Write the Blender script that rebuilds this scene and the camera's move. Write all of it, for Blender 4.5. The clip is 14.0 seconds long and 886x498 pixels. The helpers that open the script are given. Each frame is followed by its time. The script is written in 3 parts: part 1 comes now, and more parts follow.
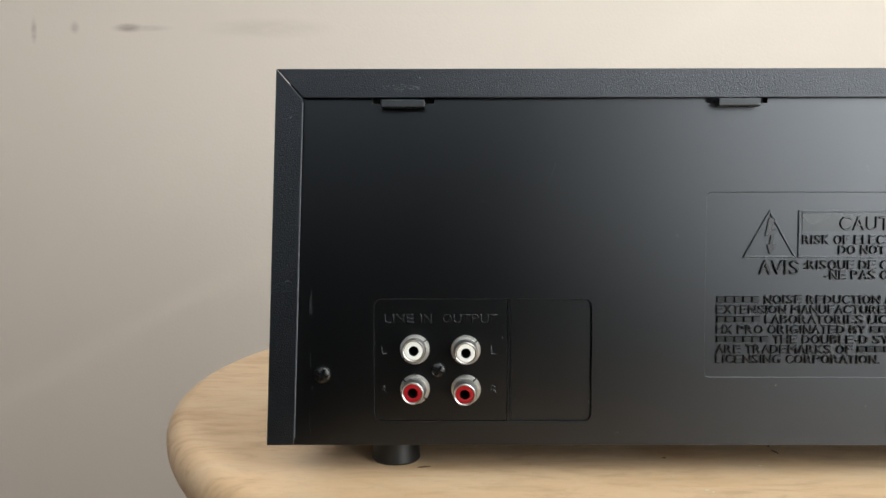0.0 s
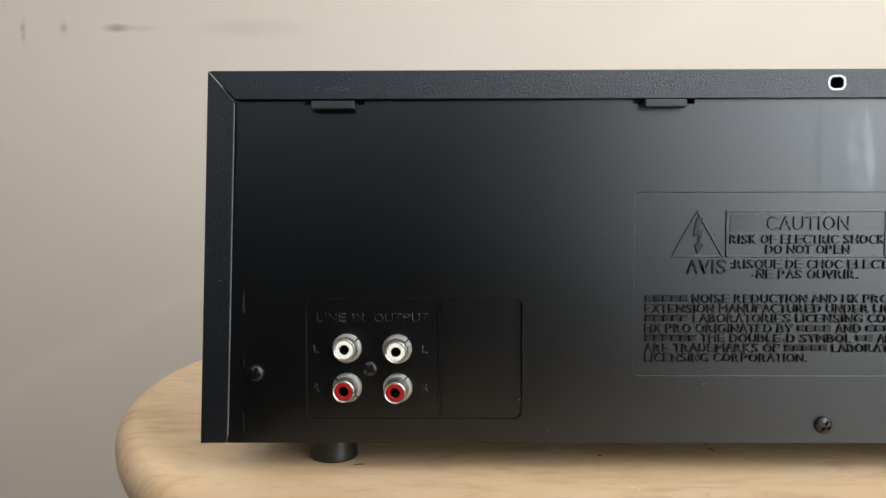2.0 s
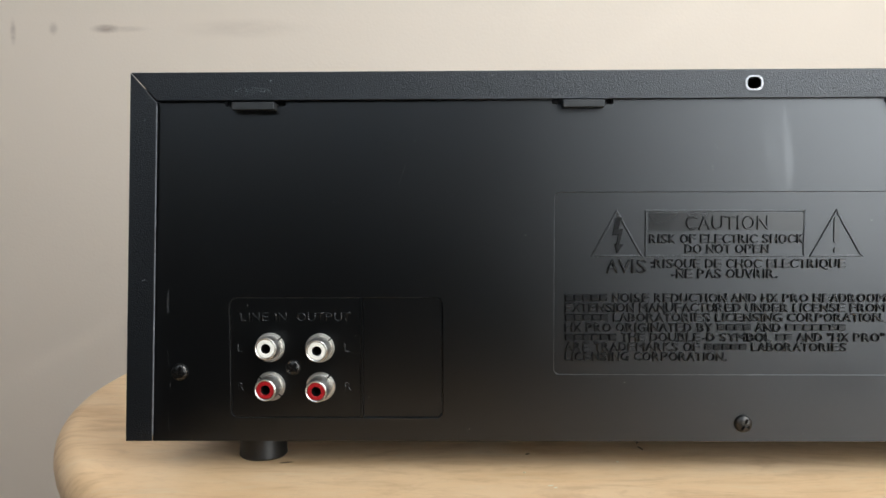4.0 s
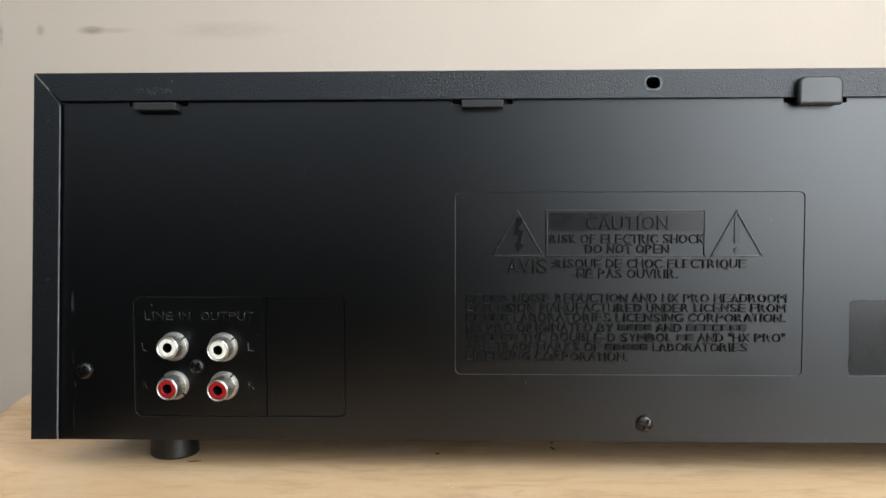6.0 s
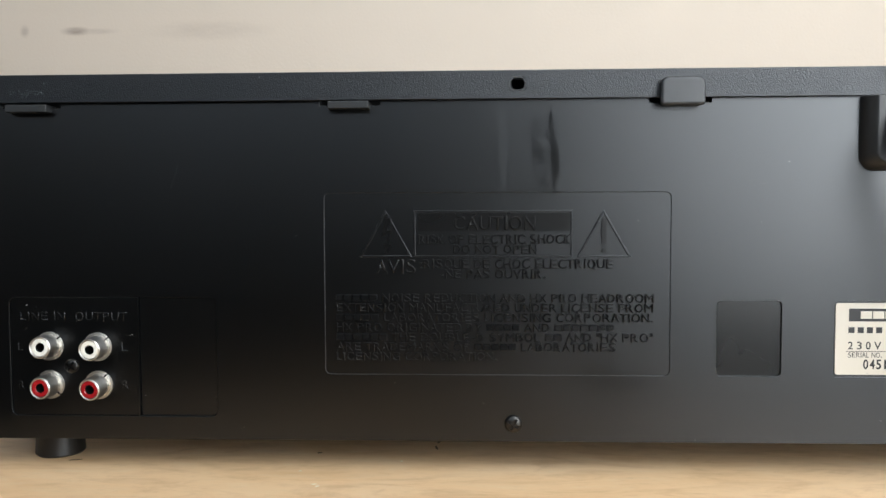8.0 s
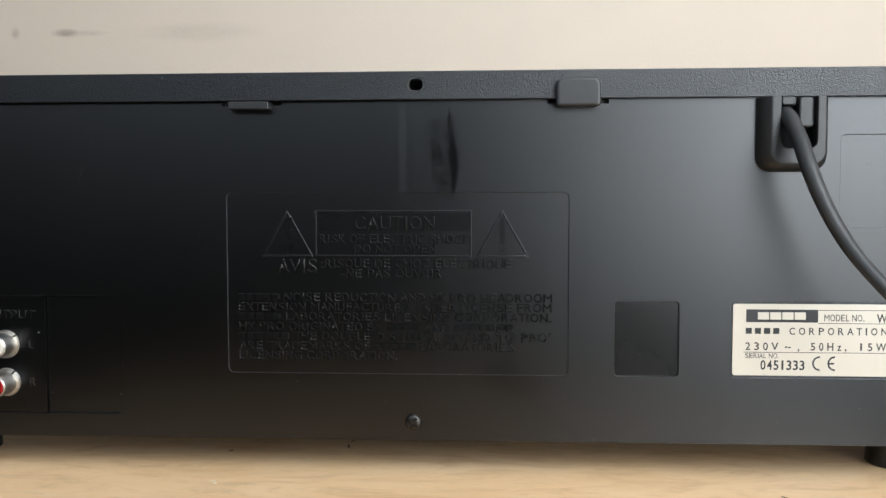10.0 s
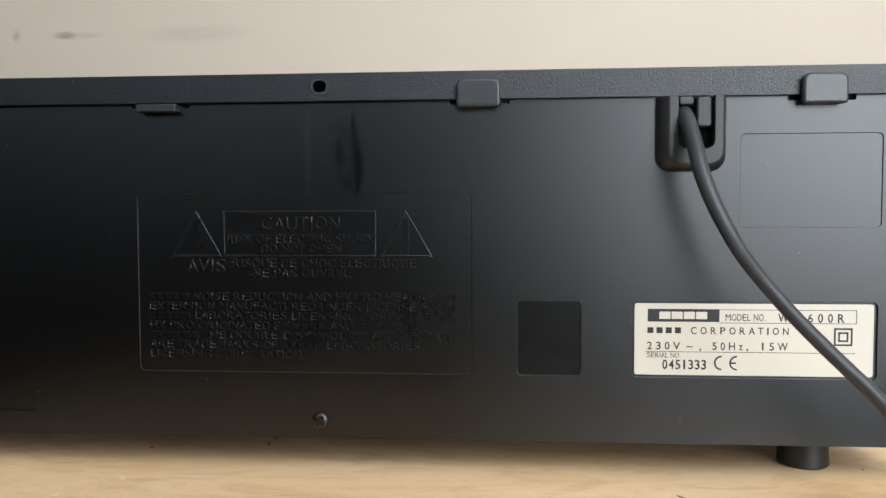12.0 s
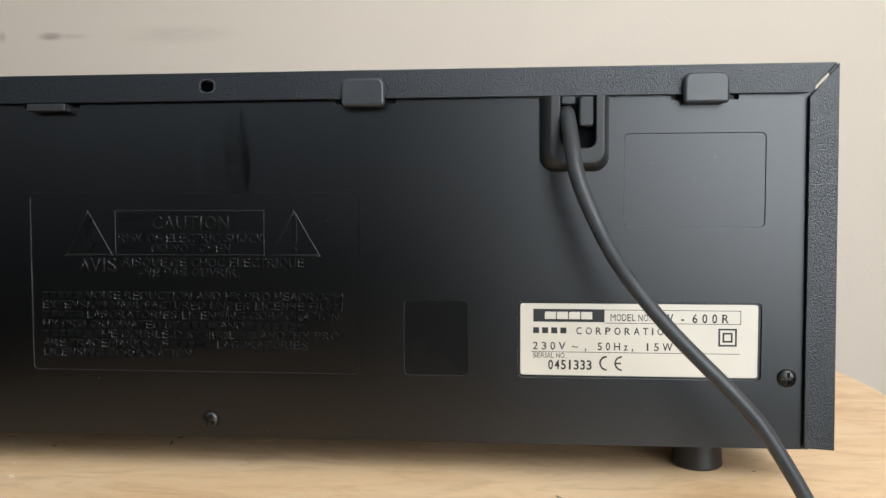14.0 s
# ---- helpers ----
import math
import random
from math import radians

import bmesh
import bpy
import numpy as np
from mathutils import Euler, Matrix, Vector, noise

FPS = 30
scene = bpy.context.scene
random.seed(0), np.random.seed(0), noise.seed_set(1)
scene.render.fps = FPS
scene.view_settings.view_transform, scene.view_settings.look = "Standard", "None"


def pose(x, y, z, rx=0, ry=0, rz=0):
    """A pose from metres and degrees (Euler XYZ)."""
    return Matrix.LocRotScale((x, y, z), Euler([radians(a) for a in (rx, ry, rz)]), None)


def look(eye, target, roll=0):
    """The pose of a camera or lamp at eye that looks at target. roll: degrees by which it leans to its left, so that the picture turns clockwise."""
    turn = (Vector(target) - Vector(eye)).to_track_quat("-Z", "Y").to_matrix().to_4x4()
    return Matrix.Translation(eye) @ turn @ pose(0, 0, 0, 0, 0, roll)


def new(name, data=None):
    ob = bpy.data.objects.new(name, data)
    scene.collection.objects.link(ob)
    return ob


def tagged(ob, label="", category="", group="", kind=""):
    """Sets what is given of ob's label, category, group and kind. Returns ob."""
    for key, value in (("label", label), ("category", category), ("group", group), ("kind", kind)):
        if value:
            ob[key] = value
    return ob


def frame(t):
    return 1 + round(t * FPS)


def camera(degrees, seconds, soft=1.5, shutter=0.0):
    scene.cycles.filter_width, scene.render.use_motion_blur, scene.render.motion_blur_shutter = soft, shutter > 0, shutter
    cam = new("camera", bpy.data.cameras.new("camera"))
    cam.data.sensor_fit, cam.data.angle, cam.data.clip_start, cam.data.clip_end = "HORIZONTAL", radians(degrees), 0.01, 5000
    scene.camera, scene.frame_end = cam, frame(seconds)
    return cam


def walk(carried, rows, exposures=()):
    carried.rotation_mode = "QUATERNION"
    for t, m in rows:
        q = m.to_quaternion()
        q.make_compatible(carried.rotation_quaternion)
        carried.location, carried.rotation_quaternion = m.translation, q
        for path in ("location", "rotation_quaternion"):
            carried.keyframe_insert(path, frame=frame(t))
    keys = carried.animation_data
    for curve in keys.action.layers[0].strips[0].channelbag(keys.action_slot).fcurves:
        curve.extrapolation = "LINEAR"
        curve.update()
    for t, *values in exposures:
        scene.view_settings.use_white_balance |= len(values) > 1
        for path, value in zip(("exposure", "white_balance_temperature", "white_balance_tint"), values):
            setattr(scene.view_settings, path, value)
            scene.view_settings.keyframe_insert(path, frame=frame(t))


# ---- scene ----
import functools

cam = camera(57.3, 14.0)
PATH = [
    (0, (-0.15692, -0.28429, 0.69552), (-0.17749, 1.71318, 0.59705), -0.000),
    (0.5, (-0.15102, -0.28484, 0.69577), (-0.17782, 1.71243, 0.59481), -0.104),
    (1, (-0.14577, -0.28597, 0.69548), (-0.16840, 1.71145, 0.59636), -0.003),
    (1.5, (-0.13974, -0.28635, 0.69573), (-0.16092, 1.71106, 0.59613), -0.016),
    (2, (-0.13134, -0.28687, 0.69603), (-0.15959, 1.71035, 0.59457), -0.060),
    (2.5, (-0.12342, -0.28695, 0.69619), (-0.15475, 1.71016, 0.59336), -0.112),
    (5, (-0.08607, -0.28918, 0.69594), (-0.13532, 1.70766, 0.59473), -0.091),
    (5.5, (-0.07710, -0.28859, 0.69526), (-0.12624, 1.70844, 0.59806), -0.017),
    (6, (-0.06335, -0.28824, 0.69564), (-0.12448, 1.70834, 0.59607), -0.085),
    (6.5, (-0.04986, -0.28841, 0.69587), (-0.12112, 1.70776, 0.59463), -0.103),
    (7, (-0.03871, -0.28798, 0.69557), (-0.10991, 1.70831, 0.59684), -0.104),
    (7.5, (-0.02535, -0.28827, 0.69589), (-0.10560, 1.70757, 0.59491), -0.127),
    (8, (-0.01241, -0.28765, 0.69614), (-0.10192, 1.70772, 0.59384), -0.177),
    (8.5, (-0.00155, -0.28734, 0.69611), (-0.09560, 1.70781, 0.59348), -0.154),
    (9, (0.00770, -0.28762, 0.69577), (-0.09396, 1.70725, 0.59510), -0.117),
    (11.5, (0.05744, -0.28784, 0.69537), (-0.08702, 1.70457, 0.59842), -0.119),
    (12, (0.06779, -0.28777, 0.69575), (-0.09230, 1.70332, 0.59601), -0.170),
    (12.5, (0.07770, -0.28704, 0.69511), (-0.08383, 1.70413, 0.59949), -0.084),
    (13, (0.08881, -0.28686, 0.69552), (-0.08296, 1.70330, 0.59674), -0.158),
    (13.5, (0.09722, -0.28588, 0.69549), (-0.08399, 1.70342, 0.59630), -0.146),
    (14, (0.11047, -0.28427, 0.69525), (-0.06818, 1.70534, 0.59756), -0.095),
]
walk(cam, [(t, look(eye, target, roll)) for t, eye, target, roll in PATH], [(0, 0.02), (9, 0.02), (11.5, -0.06), (14, -0.16)])

TOP = 0.60          # height of the table top
DECK = TOP          # deck heights below are given from the table top

# ---- light: one large window behind the camera ----
world = bpy.data.worlds.new("daylight")
scene.world = world
world.use_nodes = True
sky = world.node_tree.nodes.new("ShaderNodeTexSky")
sky.sky_type = "NISHITA"
sky.sun_disc = False
sky.sun_elevation = radians(25.6)
sky.sun_rotation = radians(116.6)
world.node_tree.links.new(sky.outputs[0], world.node_tree.nodes["Background"].inputs[0])
world.node_tree.nodes["Background"].inputs[1].default_value = 0.08

WIN = (0.26, 1.20, 0.57, 2.30)      # x0, x1, z0, z1 of the window opening behind the camera
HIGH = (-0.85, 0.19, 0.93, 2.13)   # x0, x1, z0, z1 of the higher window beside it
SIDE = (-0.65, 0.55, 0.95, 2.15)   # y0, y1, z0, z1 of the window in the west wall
BLIND, GAP = (-0.42, 0.40, 1.70, 2.10), 1.885   # y0, y1, z0, z1 of the covered opening in the east wall, height of the gap
SOUTH, NORTH, WEST, EAST, CEIL = -0.85, 1.069, -2.3, 1.9, 2.5


def window_light(width, height, energy, eye, target, colour=(0.90, 0.96, 1.0)):
    lamp = bpy.data.lights.new("window_light", "AREA")
    lamp.shape, lamp.size, lamp.size_y = "RECTANGLE", width - 0.06, height - 0.06
    lamp.energy, lamp.color = energy, colour
    ob = new("window_light", lamp)
    ob.matrix_world = look(eye, target)


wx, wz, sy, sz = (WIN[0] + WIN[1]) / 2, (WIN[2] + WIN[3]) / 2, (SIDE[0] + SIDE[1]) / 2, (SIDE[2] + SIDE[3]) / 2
window_light(WIN[1] - WIN[0], WIN[3] - WIN[2], 39, (wx, SOUTH - 0.03, wz), (wx, 5, wz))
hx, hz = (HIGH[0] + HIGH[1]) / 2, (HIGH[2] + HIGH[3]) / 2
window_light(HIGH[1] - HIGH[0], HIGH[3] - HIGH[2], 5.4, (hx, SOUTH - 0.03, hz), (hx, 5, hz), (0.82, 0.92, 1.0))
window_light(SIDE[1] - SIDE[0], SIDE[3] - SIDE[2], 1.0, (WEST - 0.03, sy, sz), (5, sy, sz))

# low sun from the east, of which only a thin line passes the gap of a drawn blind
sun = bpy.data.lights.new("sun", "SUN")
sun.energy, sun.angle, sun.color = 0.5, radians(0.5), (1.0, 0.96, 0.90)
new("sun", sun).matrix_world = look((1.0, -0.5, 0.535), (0, 0, 0))


# ---- materials ----
def material(name, base, rough, metal=0.0, spec=0.5):
    m = bpy.data.materials.new(name)
    m.use_nodes = True
    b = m.node_tree.nodes["Principled BSDF"]
    b.inputs["Base Color"].default_value = (*base, 1)
    b.inputs["Roughness"].default_value = rough
    b.inputs["Metallic"].default_value = metal
    b.inputs["Specular IOR Level"].default_value = spec
    return m, m.node_tree, b


def node(nt, kind, **values):
    n = nt.nodes.new(kind)
    for key, value in values.items():
        n.inputs[key.replace("_", " ")].default_value = value
    return n


def coords(nt, scale=(1, 1, 1), rot=(0, 0, 0)):
    c, m = nt.nodes.new("ShaderNodeTexCoord"), nt.nodes.new("ShaderNodeMapping")
    m.inputs["Scale"].default_value, m.inputs["Rotation"].default_value = scale, rot
    nt.links.new(c.outputs["Object"], m.inputs["Vector"])
    return m.outputs[0]


def noise_of(nt, vec, scale, detail=3.0, rough=0.5, distortion=0.0):
    n = node(nt, "ShaderNodeTexNoise", Scale=scale, Detail=detail, Roughness=rough, Distortion=distortion)
    nt.links.new(vec, n.inputs["Vector"])
    return n.outputs["Fac"]


def ramp(nt, fac, stops):
    r = nt.nodes.new("ShaderNodeValToRGB")
    while len(r.color_ramp.elements) < len(stops):
        r.color_ramp.elements.new(0.5)
    for e, (at, col) in zip(r.color_ramp.elements, stops):
        e.position = at
        e.color = (*col, 1) if isinstance(col, tuple) else (col, col, col, 1)
    nt.links.new(fac, r.inputs[0])
    return r.outputs[0]


def calc(nt, op, a, b, c=None):
    n = nt.nodes.new("ShaderNodeMath")
    n.operation = op
    for i, v in enumerate((a, b) if c is None else (a, b, c)):
        if isinstance(v, (int, float)):
            n.inputs[i].default_value = v
        else:
            nt.links.new(v, n.inputs[i])
    return n.outputs[0]


def mixed(nt, fac, a, b, mode="MIX"):
    n = nt.nodes.new("ShaderNodeMix")
    n.data_type, n.blend_type = "RGBA", mode
    for i, v in ((0, fac), (6, a), (7, b)):
        if isinstance(v, (int, float)):
            n.inputs[i].default_value = v
        elif isinstance(v, tuple):
            n.inputs[i].default_value = (*v, 1)
        else:
            nt.links.new(v, n.inputs[i])
    return n.outputs[2]


def bump(nt, b, height, strength, distance):
    n = node(nt, "ShaderNodeBump", Strength=strength, Distance=distance)
    nt.links.new(height, n.inputs["Height"])
    nt.links.new(n.outputs[0], b.inputs["Normal"])


def spot(nt, vec, x, z, rx, rz, soft=0.5):
    """1 inside an ellipse on the back of the deck, 0 outside, with a soft rim."""
    s = nt.nodes.new("ShaderNodeSeparateXYZ")
    nt.links.new(vec, s.inputs[0])
    dx = calc(nt, "DIVIDE", calc(nt, "SUBTRACT", s.outputs[0], x), rx)
    dz = calc(nt, "DIVIDE", calc(nt, "SUBTRACT", s.outputs[2], z), rz)
    d = calc(nt, "SQRT", calc(nt, "ADD", calc(nt, "MULTIPLY", dx, dx), calc(nt, "MULTIPLY", dz, dz)), 0)
    n = node(nt, "ShaderNodeMapRange")
    n.interpolation_type = "SMOOTHSTEP"
    n.inputs[1].default_value, n.inputs[2].default_value, n.inputs[3].default_value, n.inputs[4].default_value = 1 - soft, 1 + soft, 1, 0
    nt.links.new(d, n.inputs[0])
    return n.outputs[0]


def panel_black():
    m, nt, b = material("satin_black_panel", (0.0035, 0.0037, 0.0040), 0.36)
    v = coords(nt)
    large = noise_of(nt, v, 14, 4, 0.6, 0.4)
    fine = noise_of(nt, v, 900, 2)
    wipe = noise_of(nt, coords(nt, (120, 1, 14), (0, 0.3, 0)), 1.0, 3)
    rough = calc(nt, "ADD", calc(nt, "MULTIPLY_ADD", large, 0.05, 0.360), calc(nt, "MULTIPLY", wipe, 0.012))
    # greasy thumb mark below the empty screw hole, smoother than the panel, and a wiped stripe beside it
    torn = ramp(nt, noise_of(nt, v, 210, 4, 0.65, 1.2), [(0.42, 0.0), (0.60, 1.0)])
    bend = calc(nt, "MULTIPLY_ADD", noise_of(nt, v, 70, 2), 0.006, -0.003)
    shift = nt.nodes.new("ShaderNodeCombineXYZ")
    nt.links.new(bend, shift.inputs[0])
    add = nt.nodes.new("ShaderNodeVectorMath")
    nt.links.new(v, add.inputs[0])
    nt.links.new(shift.outputs[0], add.inputs[1])
    warped = add.outputs[0]
    thumb = calc(nt, "MULTIPLY", spot(nt, warped, 0.0105, 0.116, 0.0050, 0.0140, 0.3), torn)
    edge = spot(nt, warped, 0.0140, 0.113, 0.0013, 0.0110, 0.6)
    tail = spot(nt, warped, 0.0128, 0.1265, 0.0006, 0.0040, 0.5)
    grease = calc(nt, "MAXIMUM", calc(nt, "MULTIPLY", thumb, 0.75), calc(nt, "MAXIMUM", edge, tail))
    stripe = spot(nt, v, -0.0040, 0.116, 0.0013, 0.019, 0.5)
    prints = calc(nt, "MULTIPLY", spot(nt, v, 0.034, 0.0345, 0.012, 0.006, 0.5), torn)
    greasy = calc(nt, "MAXIMUM", grease, calc(nt, "MULTIPLY", prints, 0.7))
    rough = calc(nt, "MULTIPLY_ADD", greasy, -0.10, rough)
    rough = calc(nt, "MULTIPLY_ADD", stripe, 0.035, rough)
    col = mixed(nt, calc(nt, "MULTIPLY", large, 0.6), (0.0016, 0.0017, 0.0018), (0.0026, 0.0027, 0.0028))
    bump(nt, b, fine, 0.05, 0.0002)
    # a dull black body under a thin glossy skin whose sheen ends softly
    body, skin, mix, edge_on = (nt.nodes.new("ShaderNode" + k) for k in ("BsdfDiffuse", "BsdfAnisotropic", "MixShader", "Fresnel"))
    skin.distribution = "BECKMANN"
    skin.inputs["Color"].default_value = (0.95, 0.97, 1.0, 1)
    edge_on.inputs["IOR"].default_value = 1.62
    relief = b.inputs["Normal"].links[0].from_socket
    nt.links.new(col, body.inputs["Color"])
    nt.links.new(rough, skin.inputs["Roughness"])
    nt.links.new(relief, body.inputs["Normal"])
    nt.links.new(relief, skin.inputs["Normal"])
    nt.links.new(edge_on.outputs[0], mix.inputs[0])
    nt.links.new(body.outputs[0], mix.inputs[1])
    nt.links.new(skin.outputs[0], mix.inputs[2])
    nt.links.new(mix.outputs[0], nt.nodes["Material Output"].inputs["Surface"])
    nt.nodes.remove(b)
    return m


def coat_black():
    m, nt, b = material("textured_black_powder_coat", (0.007, 0.008, 0.010), 0.45, spec=0.62)
    v = coords(nt)
    grain = noise_of(nt, v, 2300, 2, 0.6)
    vor = node(nt, "ShaderNodeTexVoronoi", Scale=2500.0)
    nt.links.new(v, vor.inputs["Vector"])
    h = calc(nt, "SUBTRACT", calc(nt, "MULTIPLY", grain, 0.5), vor.outputs["Distance"])
    wear = ramp(nt, noise_of(nt, v, 1500, 3, 0.7), [(0.60, 0.0), (0.70, 1.0)])
    nt.links.new(mixed(nt, wear, (0.003, 0.0036, 0.0046), (0.030, 0.033, 0.037)), b.inputs["Base Color"])
    nt.links.new(calc(nt, "MULTIPLY_ADD", noise_of(nt, v, 30, 3), 0.10, 0.28), b.inputs["Roughness"])
    b.inputs["Specular Tint"].default_value = (0.95, 0.97, 1.0, 1)
    bump(nt, b, h, 0.55, 0.00018)
    return m


def plain(name, base, rough, metal=0.0, amount=0.12, scale=120, bumpy=0.0, spec=0.5):
    m, nt, b = material(name, base, rough, metal, spec)
    v = coords(nt)
    n = noise_of(nt, v, scale, 4, 0.6)
    lo, hi = tuple(c * (1 - amount) for c in base), tuple(min(1, c * (1 + amount)) for c in base)
    nt.links.new(mixed(nt, n, lo, hi), b.inputs["Base Color"])
    nt.links.new(calc(nt, "MULTIPLY_ADD", noise_of(nt, v, scale * 0.3, 3), 0.14, rough - 0.07), b.inputs["Roughness"])
    if bumpy:
        bump(nt, b, noise_of(nt, v, scale * 8, 2), bumpy, 0.0003)
    return m


def wall_paint():
    m, nt, b = material("cream_wall_paint", (0.80, 0.755, 0.69), 0.75)
    v = coords(nt)
    cloud = noise_of(nt, v, 1.7, 5, 0.6)
    col = mixed(nt, cloud, (0.765, 0.66, 0.555), (0.81, 0.71, 0.61))
    # dark rub marks at chair-back height
    torn = ramp(nt, noise_of(nt, coords(nt, (9, 9, 40)), 3.0, 4, 0.6), [(0.35, 0.0), (0.6, 1.0)])
    marks = None
    for x, z, rx, rz, k in ((-0.692, 0.9950, 0.019, 0.0055, 0.58), (-0.660, 0.9945, 0.030, 0.004, 0.20), (-0.781, 0.996, 0.006, 0.008, 0.32),
                            (-0.849, 0.991, 0.004, 0.016, 0.32), (-0.462, 0.994, 0.075, 0.012, 0.14)):
        s = calc(nt, "MULTIPLY", spot(nt, v, x, z, rx, rz, 0.75), k)
        marks = s if marks is None else calc(nt, "MAXIMUM", marks, s)
    marks = calc(nt, "MULTIPLY", marks, calc(nt, "MULTIPLY_ADD", torn, 0.5, 0.6))
    nt.links.new(mixed(nt, marks, col, (0.22, 0.15, 0.12)), b.inputs["Base Color"])
    bump(nt, b, noise_of(nt, v, 220, 3), 0.12, 0.002)
    return m


def wood():
    m, nt, b = material("pale_birch", (0.7, 0.52, 0.33), 0.42)
    turn = (0, 0, -0.16)
    broad = noise_of(nt, coords(nt, (3.5, 11, 11), turn), 2.2, 4, 0.55, 1.2)
    mottle = noise_of(nt, coords(nt, (14, 42, 42), turn), 1.5, 4, 0.6, 1.8)
    streak = noise_of(nt, coords(nt, (8, 120, 120), turn), 1.3, 4, 0.6, 0.8)
    fine = noise_of(nt, coords(nt, (60, 900, 900), turn), 1.0, 2)
    col = ramp(nt, broad, [(0.28, (0.70, 0.435, 0.215)), (0.5, (0.82, 0.555, 0.315)), (0.75, (0.86, 0.62, 0.39))])
    col = mixed(nt, calc(nt, "MULTIPLY", ramp(nt, mottle, [(0.50, 0.0), (0.70, 1.0)]), 0.44), col, (0.50, 0.29, 0.14))
    col = mixed(nt, calc(nt, "MULTIPLY", ramp(nt, mottle, [(0.30, 1.0), (0.45, 0.0)]), 0.25), col, (0.80, 0.66, 0.48))
    col = mixed(nt, calc(nt, "MULTIPLY", ramp(nt, streak, [(0.52, 0.0), (0.74, 1.0)]), 0.08), col, (0.45, 0.28, 0.15))
    pores = noise_of(nt, coords(nt, (110, 330, 330), turn), 1.0, 4, 0.7, 0.6)
    col = mixed(nt, calc(nt, "MULTIPLY", ramp(nt, pores, [(0.52, 0.0), (0.72, 1.0)]), 0.22), col, (0.46, 0.27, 0.13))
    col = mixed(nt, calc(nt, "MULTIPLY", ramp(nt, pores, [(0.26, 1.0), (0.42, 0.0)]), 0.18), col, (0.88, 0.70, 0.50))
    nt.links.new(col, b.inputs["Base Color"])
    nt.links.new(calc(nt, "MULTIPLY_ADD", mottle, 0.2, 0.32), b.inputs["Roughness"])
    bump(nt, b, fine, 0.05, 0.0006)
    return m


PANEL, COAT, WALL, WOOD = panel_black(), coat_black(), wall_paint(), wood()
PLASTIC = plain("matt_black_plastic", (0.020, 0.021, 0.022), 0.42, scale=200, amount=0.2, bumpy=0.05)
CLIP = plain("dark_grey_plastic", (0.036, 0.038, 0.041), 0.32, scale=260, amount=0.25, bumpy=0.06)
RUBBER = plain("black_rubber", (0.006, 0.006, 0.006), 0.45, scale=150)
CABLE = plain("black_pvc_cable", (0.032, 0.034, 0.036), 0.46, scale=260, amount=0.3, bumpy=0.05)
GLOSS = plain("polished_black_plastic", (0.003, 0.0032, 0.0035), 0.28, scale=90)
VOID = plain("unlit_black", (0.004, 0.004, 0.004), 0.8, spec=0.05)
SCREW = plain("blackened_steel", (0.05, 0.048, 0.046), 0.34, metal=1.0, scale=700, amount=0.4)
TIN = plain("tinned_metal", (0.74, 0.71, 0.66), 0.42, metal=1.0, scale=500, amount=0.15)
BARREL = plain("dull_tinned_metal", (0.46, 0.44, 0.41), 0.33, metal=1.0, scale=420, amount=0.3)
STEEL = plain("bare_steel_edge", (0.72, 0.71, 0.68), 0.35, metal=1.0, scale=500)
WORN = plain("worn_edge", (0.16, 0.16, 0.165), 0.22, metal=0.9, scale=900, amount=0.8)
PALE = plain("rubbed_coat_edge", (0.16, 0.165, 0.175), 0.40, scale=700, amount=0.7)
WHITE = plain("white_plastic", (0.80, 0.77, 0.69), 0.35, scale=200, amount=0.05)
RED = plain("red_plastic", (0.30, 0.010, 0.013), 0.25, scale=200, amount=0.1)
PAPER = plain("ivory_label", (0.60, 0.55, 0.465), 0.42, scale=60, amount=0.03)
INK = plain("black_ink", (0.015, 0.015, 0.016), 0.45, scale=90)
DUST = plain("pale_dust", (0.30, 0.29, 0.27), 0.8, scale=90)
CEILING = plain("white_ceiling_paint", (0.84, 0.83, 0.80), 0.8, scale=4, amount=0.03)
DARKWALL = plain("dark_grey_wall_paint", (0.06, 0.06, 0.06), 0.7, scale=3, amount=0.15)
FLOOR = plain("grey_brown_floor", (0.17, 0.13, 0.10), 0.5, scale=5, amount=0.25)
FRAME = plain("white_window_paint", (0.75, 0.74, 0.71), 0.4, scale=20, amount=0.04)


def glass():
    m, nt, b = material("clear_glass", (1, 1, 1), 0.0)
    b.inputs["Transmission Weight"].default_value = 1.0
    b.inputs["IOR"].default_value = 1.45
    return m


GLASS = glass()


# ---- mesh helpers ----
def part(name, bm, mat, parent=None, label="", smooth=False, outward=True):
    me = bpy.data.meshes.new(name)
    if outward:
        bmesh.ops.recalc_face_normals(bm, faces=bm.faces)
    bm.to_mesh(me)
    bm.free()
    me.materials.append(mat)
    if smooth:
        for p in me.polygons:
            p.use_smooth = True
        me.set_sharp_from_angle(angle=radians(35))
    ob = new(name, me)
    ob.parent = parent
    if label:
        tagged(ob, label)
    return ob


def box(bm, x0, x1, y0, y1, z0, z1):
    g = bmesh.ops.create_cube(bm, size=1.0)
    for v in g["verts"]:
        v.co = Vector(((x0 + x1) / 2 + v.co.x * (x1 - x0), (y0 + y1) / 2 + v.co.y * (y1 - y0), (z0 + z1) / 2 + v.co.z * (z1 - z0)))
    return g["verts"]


